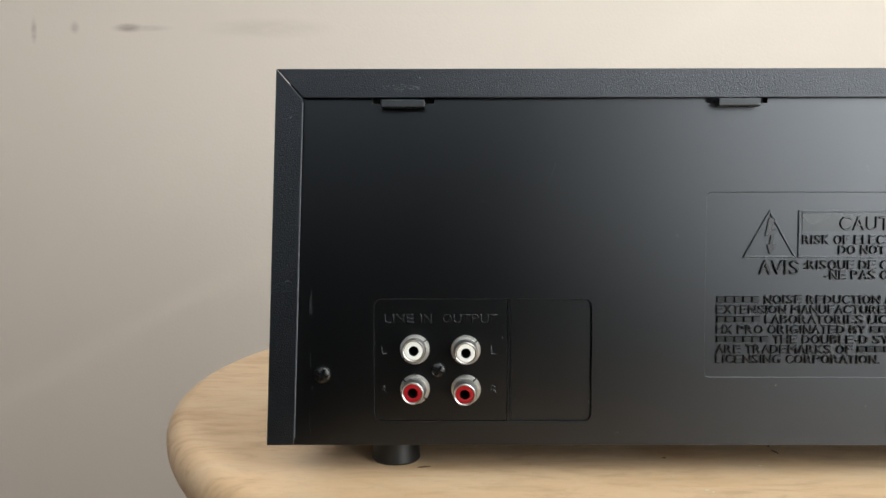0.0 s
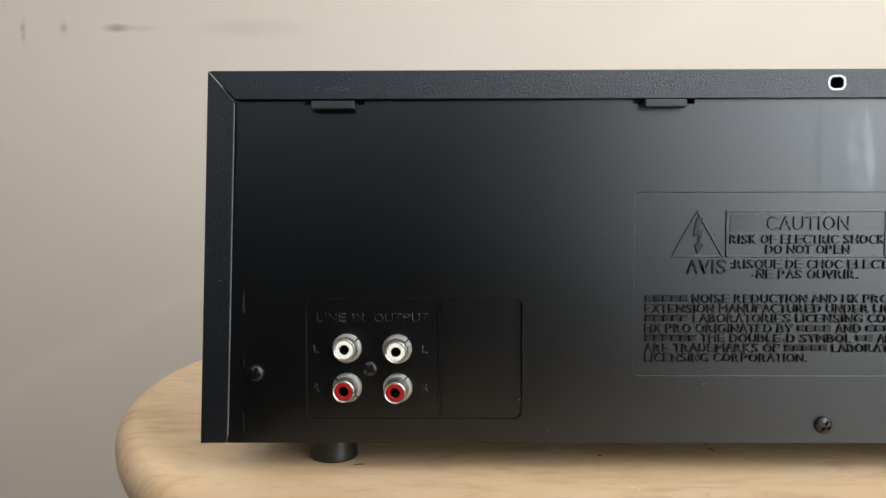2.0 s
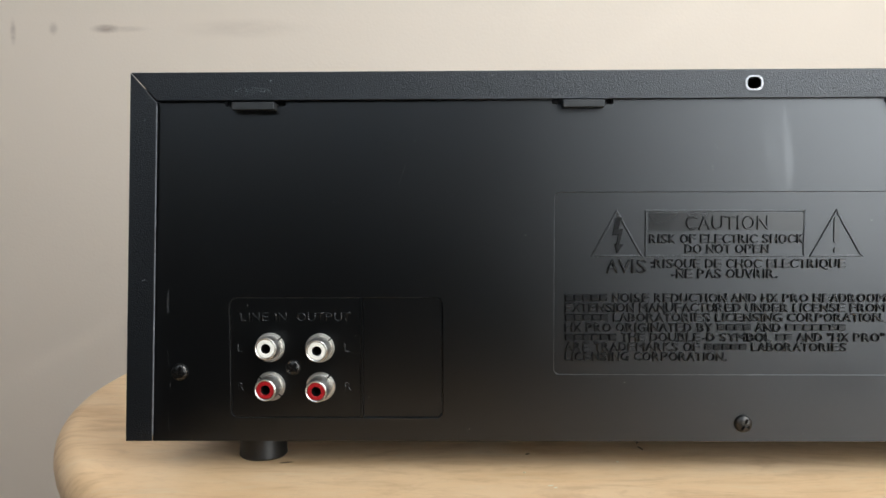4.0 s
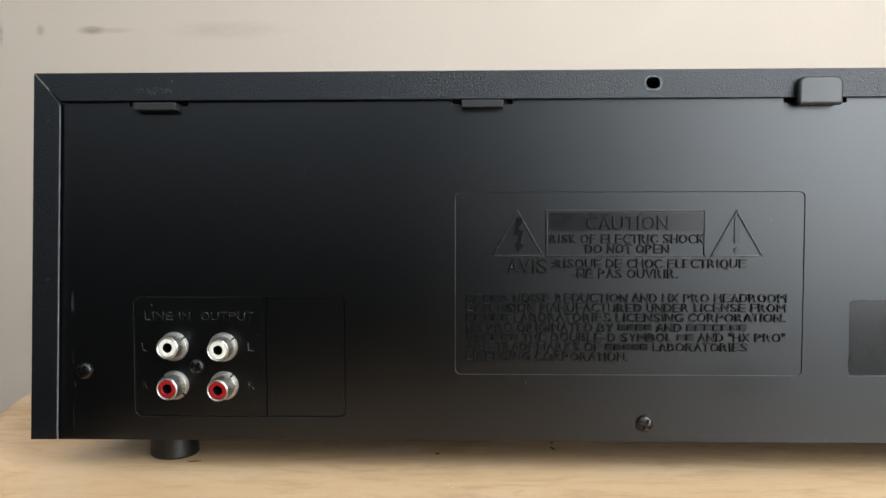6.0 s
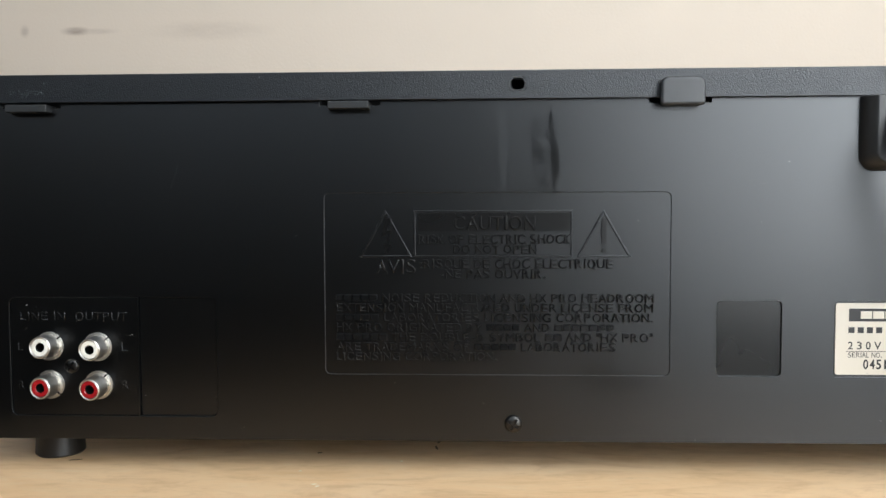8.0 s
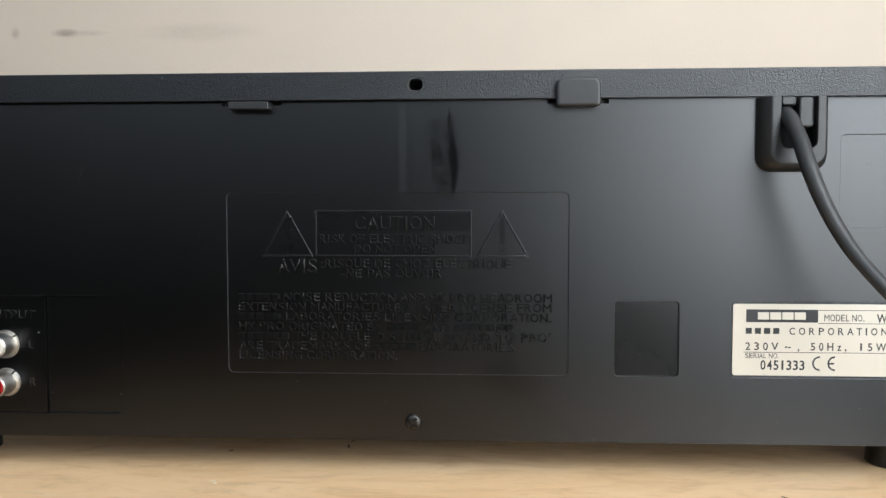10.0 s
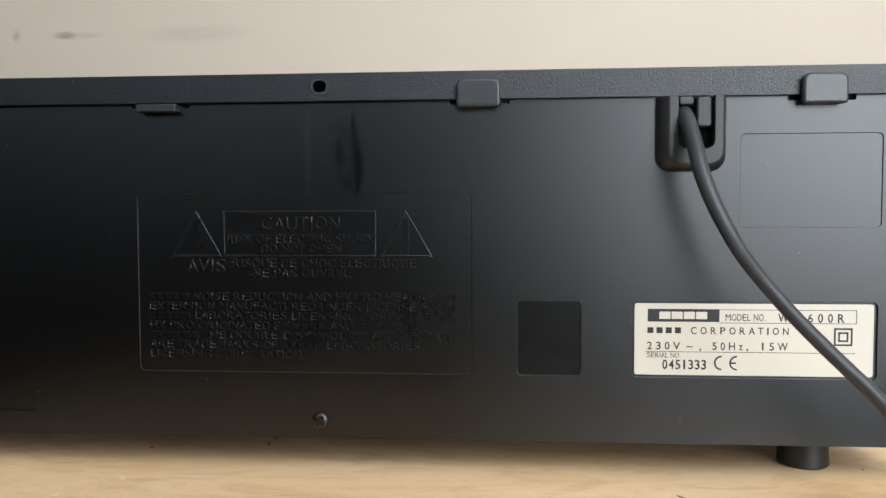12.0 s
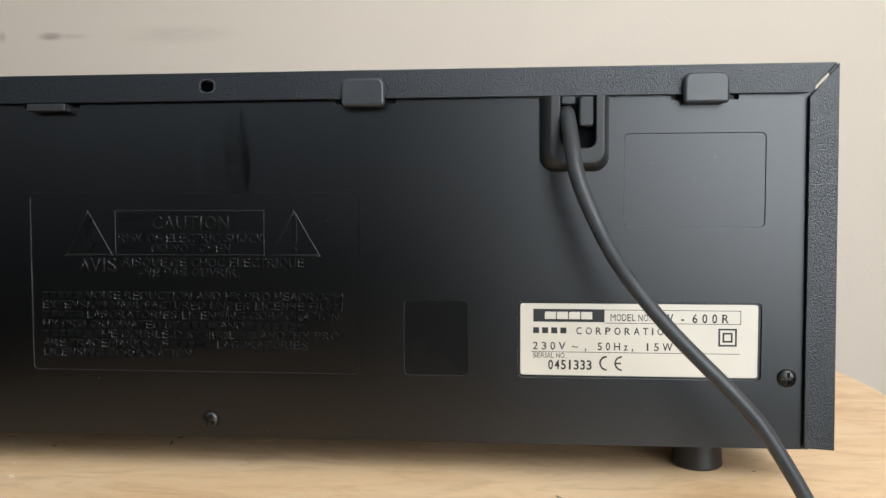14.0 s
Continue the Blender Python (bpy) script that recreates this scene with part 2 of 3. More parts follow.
def prism(bm, outline, y0, y1):
    """An outline of (x, z) drawn out from y0 to y1."""
    a, b = [bm.verts.new((x, y0, z)) for x, z in outline], [bm.verts.new((x, y1, z)) for x, z in outline]
    bm.faces.new(a), bm.faces.new(b[::-1])
    for i in range(len(a)):
        j = (i + 1) % len(a)
        bm.faces.new((a[j], a[i], b[i], b[j]))


def rounded(x0, x1, z0, z1, r, n=6, corners=(1, 1, 1, 1)):
    """The outline of a rectangle with rounded corners: bottom left, bottom right, top right, top left."""
    out = []
    for k, (cx, cz, a) in enumerate(((x0 + r, z0 + r, 180), (x1 - r, z0 + r, 270), (x1 - r, z1 - r, 0), (x0 + r, z1 - r, 90))):
        if corners[k]:
            out += [(cx + r * math.cos(radians(a + 90 * i / n)), cz + r * math.sin(radians(a + 90 * i / n))) for i in range(n + 1)]
        else:
            out.append(((x0, x1, x1, x0)[k], (z0, z0, z1, z1)[k]))
    return out


def lathe(bm, profile, n=36, centre=(0, 0, 0)):
    """Turns a profile of (radius, y) round the y axis."""
    rings = []
    for r, y in profile:
        if r < 1e-7:
            rings.append([bm.verts.new((centre[0], centre[1] + y, centre[2]))])
        else:
            rings.append([bm.verts.new((centre[0] + r * math.cos(2 * math.pi * i / n), centre[1] + y, centre[2] + r * math.sin(2 * math.pi * i / n))) for i in range(n)])
    for a, b in zip(rings, rings[1:]):
        for i in range(n):
            j = (i + 1) % n
            if len(a) == 1 and len(b) == 1:
                continue
            if len(a) == 1:
                bm.faces.new((a[0], b[i], b[j]))
            elif len(b) == 1:
                bm.faces.new((a[i], a[j], b[0]))
            else:
                bm.faces.new((a[i], a[j], b[j], b[i]))


def bevelled(ob, width, segments=2, angle=35):
    mod = ob.modifiers.new("bevel", "BEVEL")
    mod.width, mod.segments, mod.limit_method, mod.angle_limit = width, segments, "ANGLE", radians(angle)
    mod.harden_normals = True
    for p in ob.data.polygons:
        p.use_smooth = True
    return ob


def carved(ob, cutters):
    """Cuts each bmesh in cutters out of ob, for good."""
    made = []
    for bm in cutters:
        c = part("cutter", bm, VOID, ob.parent)
        mod = ob.modifiers.new("cut", "BOOLEAN")
        mod.object, mod.operation, mod.solver = c, "DIFFERENCE", "EXACT"
        made.append(c)
    bpy.context.view_layer.update()
    me = bpy.data.meshes.new_from_object(ob.evaluated_get(bpy.context.evaluated_depsgraph_get()))
    ob.modifiers.clear()
    ob.data = me
    for c in made:
        bpy.data.objects.remove(c)
    return ob


def cutter(outline, y0, y1):
    bm = bmesh.new()
    prism(bm, outline, y0, y1)
    return bm


CAP = 0.70      # height of a capital in the built-in font
ADVANCE = dict(zip("ABCDEFGHIJKLMNOPQRSTUVWXYZ", (67, 67, 72, 72, 67, 61, 78, 72, 28, 50, 67, 56, 83, 72, 78, 67, 78, 72, 67, 61, 72, 67, 94, 67, 67, 61)))
ADVANCE.update({".": 28, ",": 28, "-": 40, ":": 28, '"': 36, "~": 60, "z": 50, " ": 28})
TIGHT = {"A": 1, "V": 1, "T": 2, "Y": 1, "W": 1, "X": 2, "~": 3}


@functools.lru_cache(maxsize=None)
def glyph(char, bold, round_edge):
    """One character of the built-in font as a mesh lying in x and y, with rounded edges if wanted."""
    cu = bpy.data.curves.new("word", "FONT")
    cu.body, cu.size, cu.resolution_u = char, 1.0, 3
    cu.extrude, cu.bevel_depth, cu.bevel_resolution, cu.offset = 0.03, round_edge, 2 if round_edge else 0, bold - round_edge
    ob = new("word", cu)
    bpy.context.view_layer.update()
    me = bpy.data.meshes.new_from_object(ob.evaluated_get(bpy.context.evaluated_depsgraph_get()))
    bpy.data.objects.remove(ob)
    return me


def lettering(words, x0, x1, z0, z1, y, rise, space=0.30, track=0.0, bold=0.0, round_edge=0.030):
    """One line of upright writing that fills x0..x1, z0..z1 and stands out by rise from y towards the viewer.
    A word given as a string of 'o' after '#' is a row of that many plain blocks."""
    out, at, last = bmesh.new(), 0.0, 0.0
    pieces = []
    for w in words:
        for char in (w[1:] if w.startswith("#") else w):
            wide = 0.70 if w.startswith("#") else ADVANCE.get(char, 56) / 100
            side = 0.03 if w.startswith("#") else TIGHT.get(char, 6) / 100
            pieces.append((None if w.startswith("#") else char, at + side, at + wide - side))
            last = at + wide - side
            at += wide + track
        at += space
    first = pieces[0][1]
    sx, sz = (x1 - x0) / (last - first), (z1 - z0) / CAP
    for char, a, b in pieces:
        bm = bmesh.new()
        if char is None:
            top = [v for v in box(bm, 0, 1, 0.06, CAP - 0.06, -0.05, 0.05) if v.co.z > 0]
            for v in top:
                v.co.x += 0.10 if v.co.x < 0.5 else -0.10
                v.co.y += 0.07 if v.co.y < CAP / 2 else -0.07
        else:
            bm.from_mesh(glyph(char, bold, round_edge))
        xs = [v.co.x for v in bm.verts]
        lo, k, reach = min(xs), (b - a) / max(1e-6, max(xs) - min(xs)), 1 / max(v.co.z for v in bm.verts)
        if char in ("I", ".", ",", ":", "1"):
            k, a = min(k, 1.3), a + max(0.0, (b - a) - 1.3 * (max(xs) - lo)) / 2
        for v in bm.verts:
            v.co = Vector((x0 + sx * (a - first + k * (v.co.x - lo)), y - rise * max(0.0, v.co.z * reach), z0 + sz * v.co.y))
        me = bpy.data.meshes.new("piece")
        bm.to_mesh(me)
        bm.free()
        out.from_mesh(me)
        bpy.data.meshes.remove(me)
    return out


# ---- the room ----
def setting():
    bm = bmesh.new()
    box(bm, WEST - 0.1, EAST + 0.1, NORTH, NORTH + 0.12, 0, CEIL)
    tagged(part("wall_north", bm, WALL), "cream painted wall with dark rub marks", "wall", kind="structure")
    bm = bmesh.new()
    y0, y1, z0, z1 = BLIND
    box(bm, EAST, EAST + 0.12, SOUTH, y0, 0, CEIL)
    box(bm, EAST, EAST + 0.12, y1, NORTH, 0, CEIL)
    box(bm, EAST, EAST + 0.12, y0, y1, 0, z0)
    box(bm, EAST, EAST + 0.12, y0, y1, z1, CEIL)
    tagged(part("wall_east", bm, WALL), "cream painted wall with a covered opening", "wall", kind="structure")
    win = tagged(new("window_4"), "window covered by a drawn blind with a narrow gap", "window", kind="structure")
    for a, b in ((z0, GAP - 0.008), (GAP + 0.008, z1)):
        bm = bmesh.new()
        box(bm, EAST + 0.003, EAST + 0.005, y0, y1, a, b)
        part("blind", bm, FRAME, win, "opaque pale blind")
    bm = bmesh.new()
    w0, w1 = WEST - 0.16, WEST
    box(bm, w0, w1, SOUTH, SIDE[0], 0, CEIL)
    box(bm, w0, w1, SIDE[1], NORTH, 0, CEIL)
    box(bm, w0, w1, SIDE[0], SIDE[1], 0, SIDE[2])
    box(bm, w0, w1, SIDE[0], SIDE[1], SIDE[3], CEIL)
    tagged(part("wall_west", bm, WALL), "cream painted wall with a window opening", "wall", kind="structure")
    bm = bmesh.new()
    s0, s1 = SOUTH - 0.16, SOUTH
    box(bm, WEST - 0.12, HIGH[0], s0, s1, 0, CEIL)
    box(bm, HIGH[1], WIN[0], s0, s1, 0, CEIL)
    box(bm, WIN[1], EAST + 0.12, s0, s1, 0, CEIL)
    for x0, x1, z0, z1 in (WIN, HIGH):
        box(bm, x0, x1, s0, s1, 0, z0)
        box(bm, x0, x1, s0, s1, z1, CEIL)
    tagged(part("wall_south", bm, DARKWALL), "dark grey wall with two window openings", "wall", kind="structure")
    bm = bmesh.new()
    box(bm, WEST - 0.2, EAST + 0.2, SOUTH - 0.2, NORTH + 0.2, -0.1, 0)
    tagged(part("floor", bm, FLOOR), "grey-brown wooden floor", "floor", kind="structure")
    bm = bmesh.new()
    box(bm, WEST - 0.2, EAST + 0.2, SOUTH - 0.2, NORTH + 0.2, CEIL, CEIL + 0.1)
    tagged(part("ceiling", bm, CEILING), "plain white ceiling", "ceiling", kind="structure")
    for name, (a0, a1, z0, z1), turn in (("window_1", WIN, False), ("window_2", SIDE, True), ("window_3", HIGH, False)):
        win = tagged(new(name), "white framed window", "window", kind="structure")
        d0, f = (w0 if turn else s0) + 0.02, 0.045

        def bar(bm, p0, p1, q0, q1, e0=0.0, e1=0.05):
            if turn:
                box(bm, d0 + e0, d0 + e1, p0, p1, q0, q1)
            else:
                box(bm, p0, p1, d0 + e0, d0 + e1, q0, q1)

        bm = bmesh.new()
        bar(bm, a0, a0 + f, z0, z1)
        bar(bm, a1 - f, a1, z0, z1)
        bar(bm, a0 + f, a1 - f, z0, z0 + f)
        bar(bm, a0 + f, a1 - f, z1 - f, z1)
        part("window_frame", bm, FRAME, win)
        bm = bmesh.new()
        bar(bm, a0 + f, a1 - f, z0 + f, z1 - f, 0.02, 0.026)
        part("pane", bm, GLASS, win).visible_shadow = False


setting()


# ---- the table ----
def round_table(cx, cy, radius, thick):
    t = tagged(new("round_table"), "pale birch round table with a rounded edge", "table")
    t.location = (cx, cy, 0)
    bm = bmesh.new()
    prof = [(0, TOP), (radius - 0.009, TOP)]
    prof += [(radius - 0.009 + 0.009 * math.sin(radians(a)), TOP - 0.009 + 0.009 * math.cos(radians(a))) for a in range(10, 91, 10)]
    prof += [(radius - 0.010 + 0.010 * math.cos(radians(a)), TOP - thick + 0.010 - 0.010 * math.sin(radians(a))) for a in range(0, 91, 15)]
    prof += [(0, TOP - thick)]
    n, rings = 128, []
    for r, z in prof:
        rings.append([bm.verts.new((0, 0, z))] if r == 0 else [bm.verts.new((r * math.cos(2 * math.pi * i / n), r * math.sin(2 * math.pi * i / n), z)) for i in range(n)])
    for a, b in zip(rings, rings[1:]):
        for i in range(n):
            j = (i + 1) % n
            bm.faces.new((a[0], b[i], b[j]) if len(a) == 1 else (a[i], a[j], b[0]) if len(b) == 1 else (a[i], a[j], b[j], b[i]))
    part("tabletop", bm, WOOD, t, smooth=True)
    for k in range(4):
        a = radians(45 + 90 * k)
        bm = bmesh.new()
        g = bmesh.ops.create_cone(bm, cap_ends=True, segments=20, radius1=0.014, radius2=0.021, depth=TOP - thick)
        bmesh.ops.translate(bm, verts=g["verts"], vec=(0.19 * math.cos(a), 0.19 * math.sin(a), (TOP - thick) / 2))
        for v in bm.verts:
            if v.co.z < 0.1:
                v.co.x, v.co.y = v.co.x + 0.04 * math.cos(a), v.co.y + 0.04 * math.sin(a)
        part("leg", bm, WOOD, t, smooth=True)
    return t


def table_flecks(table):
    """Small dark splinters and pale chips in the surface of the table top."""
    for name, label, mat, marks in (("dark_flecks", "dark splinters in the wood", FLECK, ((-0.075, 0.024, 0.0011, 0.0008, 20), (-0.167, 0.012, 0.0030, 0.0006, 15), (0.125, -0.018, 0.0022, 0.0004, -50),
                                                   (-0.029, 0.040, 0.0022, 0.0004, 70), (-0.0295, 0.032, 0.0030, 0.0005, 100), (0.197, 0.015, 0.0008, 0.0004, 0), (0.220, 0.045, 0.0016, 0.0004, 10))),
                                    ("pale_chips", "pale chips in the wood", CHIP, ((-0.070, -0.012, 0.0012, 0.0005, 10), (-0.0685, -0.014, 0.0010, 0.0004, 40), (-0.084, -0.031, 0.0014, 0.0004, 60),
                                                  (-0.042, 0.0145, 0.0007, 0.0005, 0), (-0.078, 0.002, 0.0006, 0.0004, 0)))):
        bm, rnd = bmesh.new(), random.Random(8)
        for x, y, a, b, turn in marks:
            n, c, s = 9, math.cos(radians(turn)), math.sin(radians(turn))
            ring = []
            for i in range(n):
                u, v = a * rnd.uniform(0.7, 1.1) * math.cos(6.283 * i / n), b * rnd.uniform(0.6, 1.2) * math.sin(6.283 * i / n)
                ring.append((x + u * c - v * s, y + u * s + v * c))
            low = [bm.verts.new((px, py, TOP - 0.0004)) for px, py in ring]
            high = [bm.verts.new((px, py, TOP + 0.00012)) for px, py in ring]
            bm.faces.new(high)
            for i in range(n):
                j = (i + 1) % n
                bm.faces.new((low[i], low[j], high[j], high[i]))
        for v in bm.verts:
            v.co -= table.location
        tagged(part(name, bm, mat, table, label), kind="stuff")


FLECK = plain("dark_splinter", (0.16, 0.09, 0.045), 0.6, scale=900, amount=0.4)
CHIP = plain("pale_chip", (0.82, 0.74, 0.58), 0.6, scale=900)
birch_table = round_table(0.002, 0.176, 0.3045, 0.020)
table_flecks(birch_table)


# ---- the cassette deck, seen from behind ----
deck = tagged(new("cassette_deck"), "black cassette deck seen from behind, standing on a table", "cassette deck")
deck.location = (0, 0, DECK)
LIP = -0.0020       # face of the cover's folded rim
Z0, Z1 = 0.0128, 0.1439


def cover():
    bm = bmesh.new()
    lo, li, ro, ri = (-0.2222, 0.0120), (-0.2126, 0.0121), (0.2184, 0.0131), (0.2083, 0.0137)
    tl, tr = (-0.2175, Z1), (0.2175, Z1)
    y0, y1 = LIP, LIP + 0.0010
    prism(bm, [(-0.2173, Z1), (0.2168, Z1), (0.2078, 0.1339), (-0.2083, 0.1339)], y0, y1)
    prism(bm, [tl, (-0.2084, 0.1334), li, lo], y0, y1)
    prism(bm, [tr, ro, ri, (0.2080, 0.1326), (0.2166, 0.1424)], y0, y1)
    prism(bm, [(-0.2175, Z1), (0.2175, Z1), (0.2175, Z1 - 0.0009), (-0.2175, Z1 - 0.0009)], y1, 0.283)
    prism(bm, [tl, lo, (lo[0] + 0.0009, lo[1]), (tl[0] + 0.0009, tl[1] - 0.0009)], y1, 0.283)
    prism(bm, [tr, (tr[0] - 0.0009, tr[1] - 0.0009), (ro[0] - 0.0009, ro[1]), ro], y1, 0.283)
    prism(bm, [(0.2138, 0.1405), (0.2166, 0.1437), (0.2174, 0.1434), (0.2150, 0.1395)], LIP + 0.0004, LIP + 0.0010)
    ob = part("top_cover", bm, COAT, deck, "black textured metal cover with folded rim")
    carved(ob, [cutter(rounded(-0.0014, 0.0034, 0.1371, 0.1412, 0.0017), LIP - 0.002, LIP + 0.002)])
    ob.data.materials.clear()
    ob.data.materials.append(COAT)
    bevelled(ob, 0.0004)
    bm = bmesh.new()
    o, i = rounded(-0.0021, 0.0041, 0.1365, 0.1418, 0.0021), rounded(-0.00135, 0.00335, 0.13715, 0.14115, 0.0016)
    for k in range(len(o)):
        j = (k + 1) % len(o)
        prism(bm, [o[k], o[j], i[j], i[k]], LIP - 0.00012, LIP + 0.0008)
    part("hole_rim", bm, WORN, ob, "worn metal rim of an empty screw hole")
    bm = bmesh.new()
    box(bm, -0.0050, 0.0070, 0.0050, 0.0200, 0.1345, 0.1428)
    part("bracket", bm, VOID, ob, "dark bracket behind the empty screw hole")
    # bare metal where the coat has worn off along folds and corners
    bm = bmesh.new()
    prism(bm, [(0.2098, 0.1345), (0.2104, 0.1340), (0.2144, 0.1388), (0.2138, 0.1393)], LIP + 0.0003, LIP + 0.0008)
    part("bare_corner_edge", bm, STEEL, ob, "bright bare metal at the mitred corner")
    bm = bmesh.new()
    prism(bm, [(-0.21245, 0.0145), (-0.21225, 0.0145), (-0.20825, 0.1325), (-0.20845, 0.1325)], LIP - 0.0001, LIP + 0.0006)
    part("bare_rim_edge", bm, PALE, ob, "thin worn metal edge of the rim")
    return ob


def back_panel():
    bm = bmesh.new()
    prism(bm, [(-0.2130, 0.0116), (0.2105, 0.0128), (0.2105, 0.1425), (-0.2130, 0.1425)], 0, 0.004)
    ob = part("back_panel", bm, PANEL, deck, "satin black back panel with moulded writing")
    cuts = [cutter(rounded(-0.1842, -0.1074, 0.0203, 0.0639, 0.0028), -0.01, 0.0022),
            cutter(rounded(0.0710, 0.0935, 0.0363, 0.0631, 0.0016), -0.01, 0.0009),
            cutter(rounded(0.1112, 0.1943, 0.0362, 0.0630, 0.0018), -0.01, 0.0008),
            cutter(rounded(0.1476, 0.1948, 0.0889, 0.1211, 0.0018), -0.01, 0.0004),
            cutter(rounded(-0.0678, 0.0548, 0.0363, 0.1014, 0.0020), -0.01, 0.0004),
            cutter(rounded(-0.0018, 0.0038, 0.1367, 0.1416, 0.0018), -0.01, 0.01)]
    for x, z, w in ((-0.1737, 0.1333, 0.0215), (-0.0582, 0.1335, 0.0215), (0.0575, 0.1335, 0.0215), (0.1742, 0.1335, 0.0225)):
        cuts.append(cutter(rounded(x - w / 2, x + w / 2, z - 0.0012, z + 0.004, 0.0003, 2), -0.01, 0.0032))
    carved(ob, cuts)
    ob.data.materials.clear()
    ob.data.materials.append(PANEL)
    bevelled(ob, 0.00025, 2)
    return ob


rim = cover()
panel = back_panel()


def shell():
    bm = bmesh.new()
    box(bm, -0.2125, 0.2125, 0.0042, 0.282, Z0 + 0.0002, Z0 + 0.0015)
    part("base_plate", bm, COAT, deck, "black metal base plate")
    bm = bmesh.new()
    box(bm, -0.2175, 0.2175, 0.2832, 0.303, Z0, Z1)
    bevelled(part("front_fascia", bm, PLASTIC, deck, "black front fascia"), 0.002)
    for x, y in ((-0.1780, 0.0220), (0.1780, 0.0220), (-0.1780, 0.245), (0.1780, 0.245)):
        bm = bmesh.new()
        prof = [(0, 0.0), (0.0085, 0.0), (0.0092, 0.0008), (0.0090, 0.004), (0.0087, 0.0129), (0, 0.0129)]
        lathe(bm, prof, 32)
        for v in bm.verts:
            v.co = Vector((x + v.co.x, y + v.co.z, v.co.y))
        part("foot", bm, RUBBER, deck, "round black rubber foot", smooth=True)


shell()


def wire_outline(bm, corners, width, y, rise):
    """A raised line of that width round a closed outline of (x, z) corners, inside it."""
    n = len(corners)
    cx, cz = sum(c[0] for c in corners) / n, sum(c[1] for c in corners) / n
    inner = []
    for i in range(n):
        p, q, r = (Vector(corners[k % n]) for k in (i - 1, i, i + 1))
        d1, d2 = (q - p).normalized(), (r - q).normalized()
        n1, n2 = Vector((-d1.y, d1.x)), Vector((-d2.y, d2.x))
        if n1.dot(Vector((cx, cz)) - q) < 0:
            n1, n2 = -n1, -n2
        m = (n1 + n2).normalized()
        inner.append(q + m * width / max(0.2, m.dot(n1)))
    for i in range(n):
        j = (i + 1) % n
        prism(bm, [corners[i], corners[j], tuple(inner[j]), tuple(inner[i])], y - rise, y)


def moulded_writing():
    y, rise = 0.0006, 0.0011
    floor_y = 0.0004
    raised = [
        ("CAUTION", -0.0215, 0.0074, 0.0882, 0.0930),
        ("RISK OF ELECTRIC SHOCK", -0.0342, 0.0199, 0.0833, 0.0865),
        ("DO NOT OPEN", -0.0216, 0.0078, 0.0798, 0.0829),
        ("AVIS", -0.0493, -0.0351, 0.0727, 0.0777),
        (":RISQUE DE CHOC ELECTRIQUE", -0.0336, 0.0348, 0.0745, 0.0777),
        ("-NE PAS OUVRIR.", -0.0263, 0.0112, 0.0709, 0.0741),
        ("#ooooo NOISE REDUCTION AND HX PRO HEADROOM", -0.0639, 0.0491, 0.0624, 0.0654),
        ("EXTENSION MANUFACTURED UNDER LICENSE FROM", -0.0639, 0.0489, 0.0589, 0.0619),
        ("#ooooo LABORATORIES LICENSING CORPORATION.", -0.0638, 0.0488, 0.0554, 0.0584),
        ("HX PRO ORIGINATED BY #oooo AND #ooooooo", -0.0638, 0.0353, 0.0518, 0.0548),
        ("#oooooo THE DOUBLE-D SYMBOL #oo AND \"HX PRO\"", -0.0638, 0.0489, 0.0483, 0.0513),
        ("ARE TRADEMARKS OF #ooooo LABORATORIES", -0.0638, 0.0359, 0.0448, 0.0478),
        ("LICENSING CORPORATION.", -0.0638, -0.0062, 0.0413, 0.0443),
    ]
    for line, x0, x1, z0, z1 in raised:
        part("moulded_line", lettering(line.split(), x0, x1, z0, z1, y, rise, bold=0.010), GLOSS, panel, "raised black letters", outward=False)
    # frame and dark field behind the warning
    bm = bmesh.new()
    wire_outline(bm, [(-0.0358, 0.0784), (0.0205, 0.0784), (0.0205, 0.0951), (-0.0358, 0.0951)], 0.0007, floor_y, 0.0005)
    bevelled(part("warning_frame", bm, PANEL, panel, "raised black frame"), 0.0002)
    bm = bmesh.new()
    box(bm, -0.0343, 0.0199, floor_y - 0.00022, floor_y, 0.0877, 0.0940)
    part("warning_field", bm, GLOSS, panel, "polished black field")
    for tri in ([(-0.0551, 0.0784), (-0.0362, 0.0784), (-0.0458, 0.0953)], [(0.0220, 0.0784), (0.0410, 0.0784), (0.0313, 0.0953)]):
        bm = bmesh.new()
        wire_outline(bm, tri, 0.0007, floor_y, 0.0005)
        bevelled(part("warning_triangle", bm, PANEL, panel, "raised black triangle outline"), 0.0002)
    bm = bmesh.new()
    prism(bm, [(-0.0460, 0.0924), (-0.0439, 0.0924), (-0.0452, 0.0880), (-0.0436, 0.0884), (-0.0447, 0.0830), (-0.0434, 0.0830), (-0.0456, 0.0797), (-0.0466, 0.0832),
               (-0.0457, 0.0831), (-0.0452, 0.0866), (-0.0473, 0.0860)], floor_y - 0.0005, floor_y)
    part("lightning_arrow", bm, GLOSS, panel, "raised black lightning arrow")
    bm = bmesh.new()
    prism(bm, rounded(0.0305, 0.0323, 0.0832, 0.0926, 0.0009), floor_y - 0.0005, floor_y)
    prism(bm, rounded(0.0305, 0.0323, 0.0799, 0.0817, 0.0009), floor_y - 0.0005, floor_y)
    part("exclamation_mark", bm, GLOSS, panel, "raised black exclamation mark")


moulded_writing()


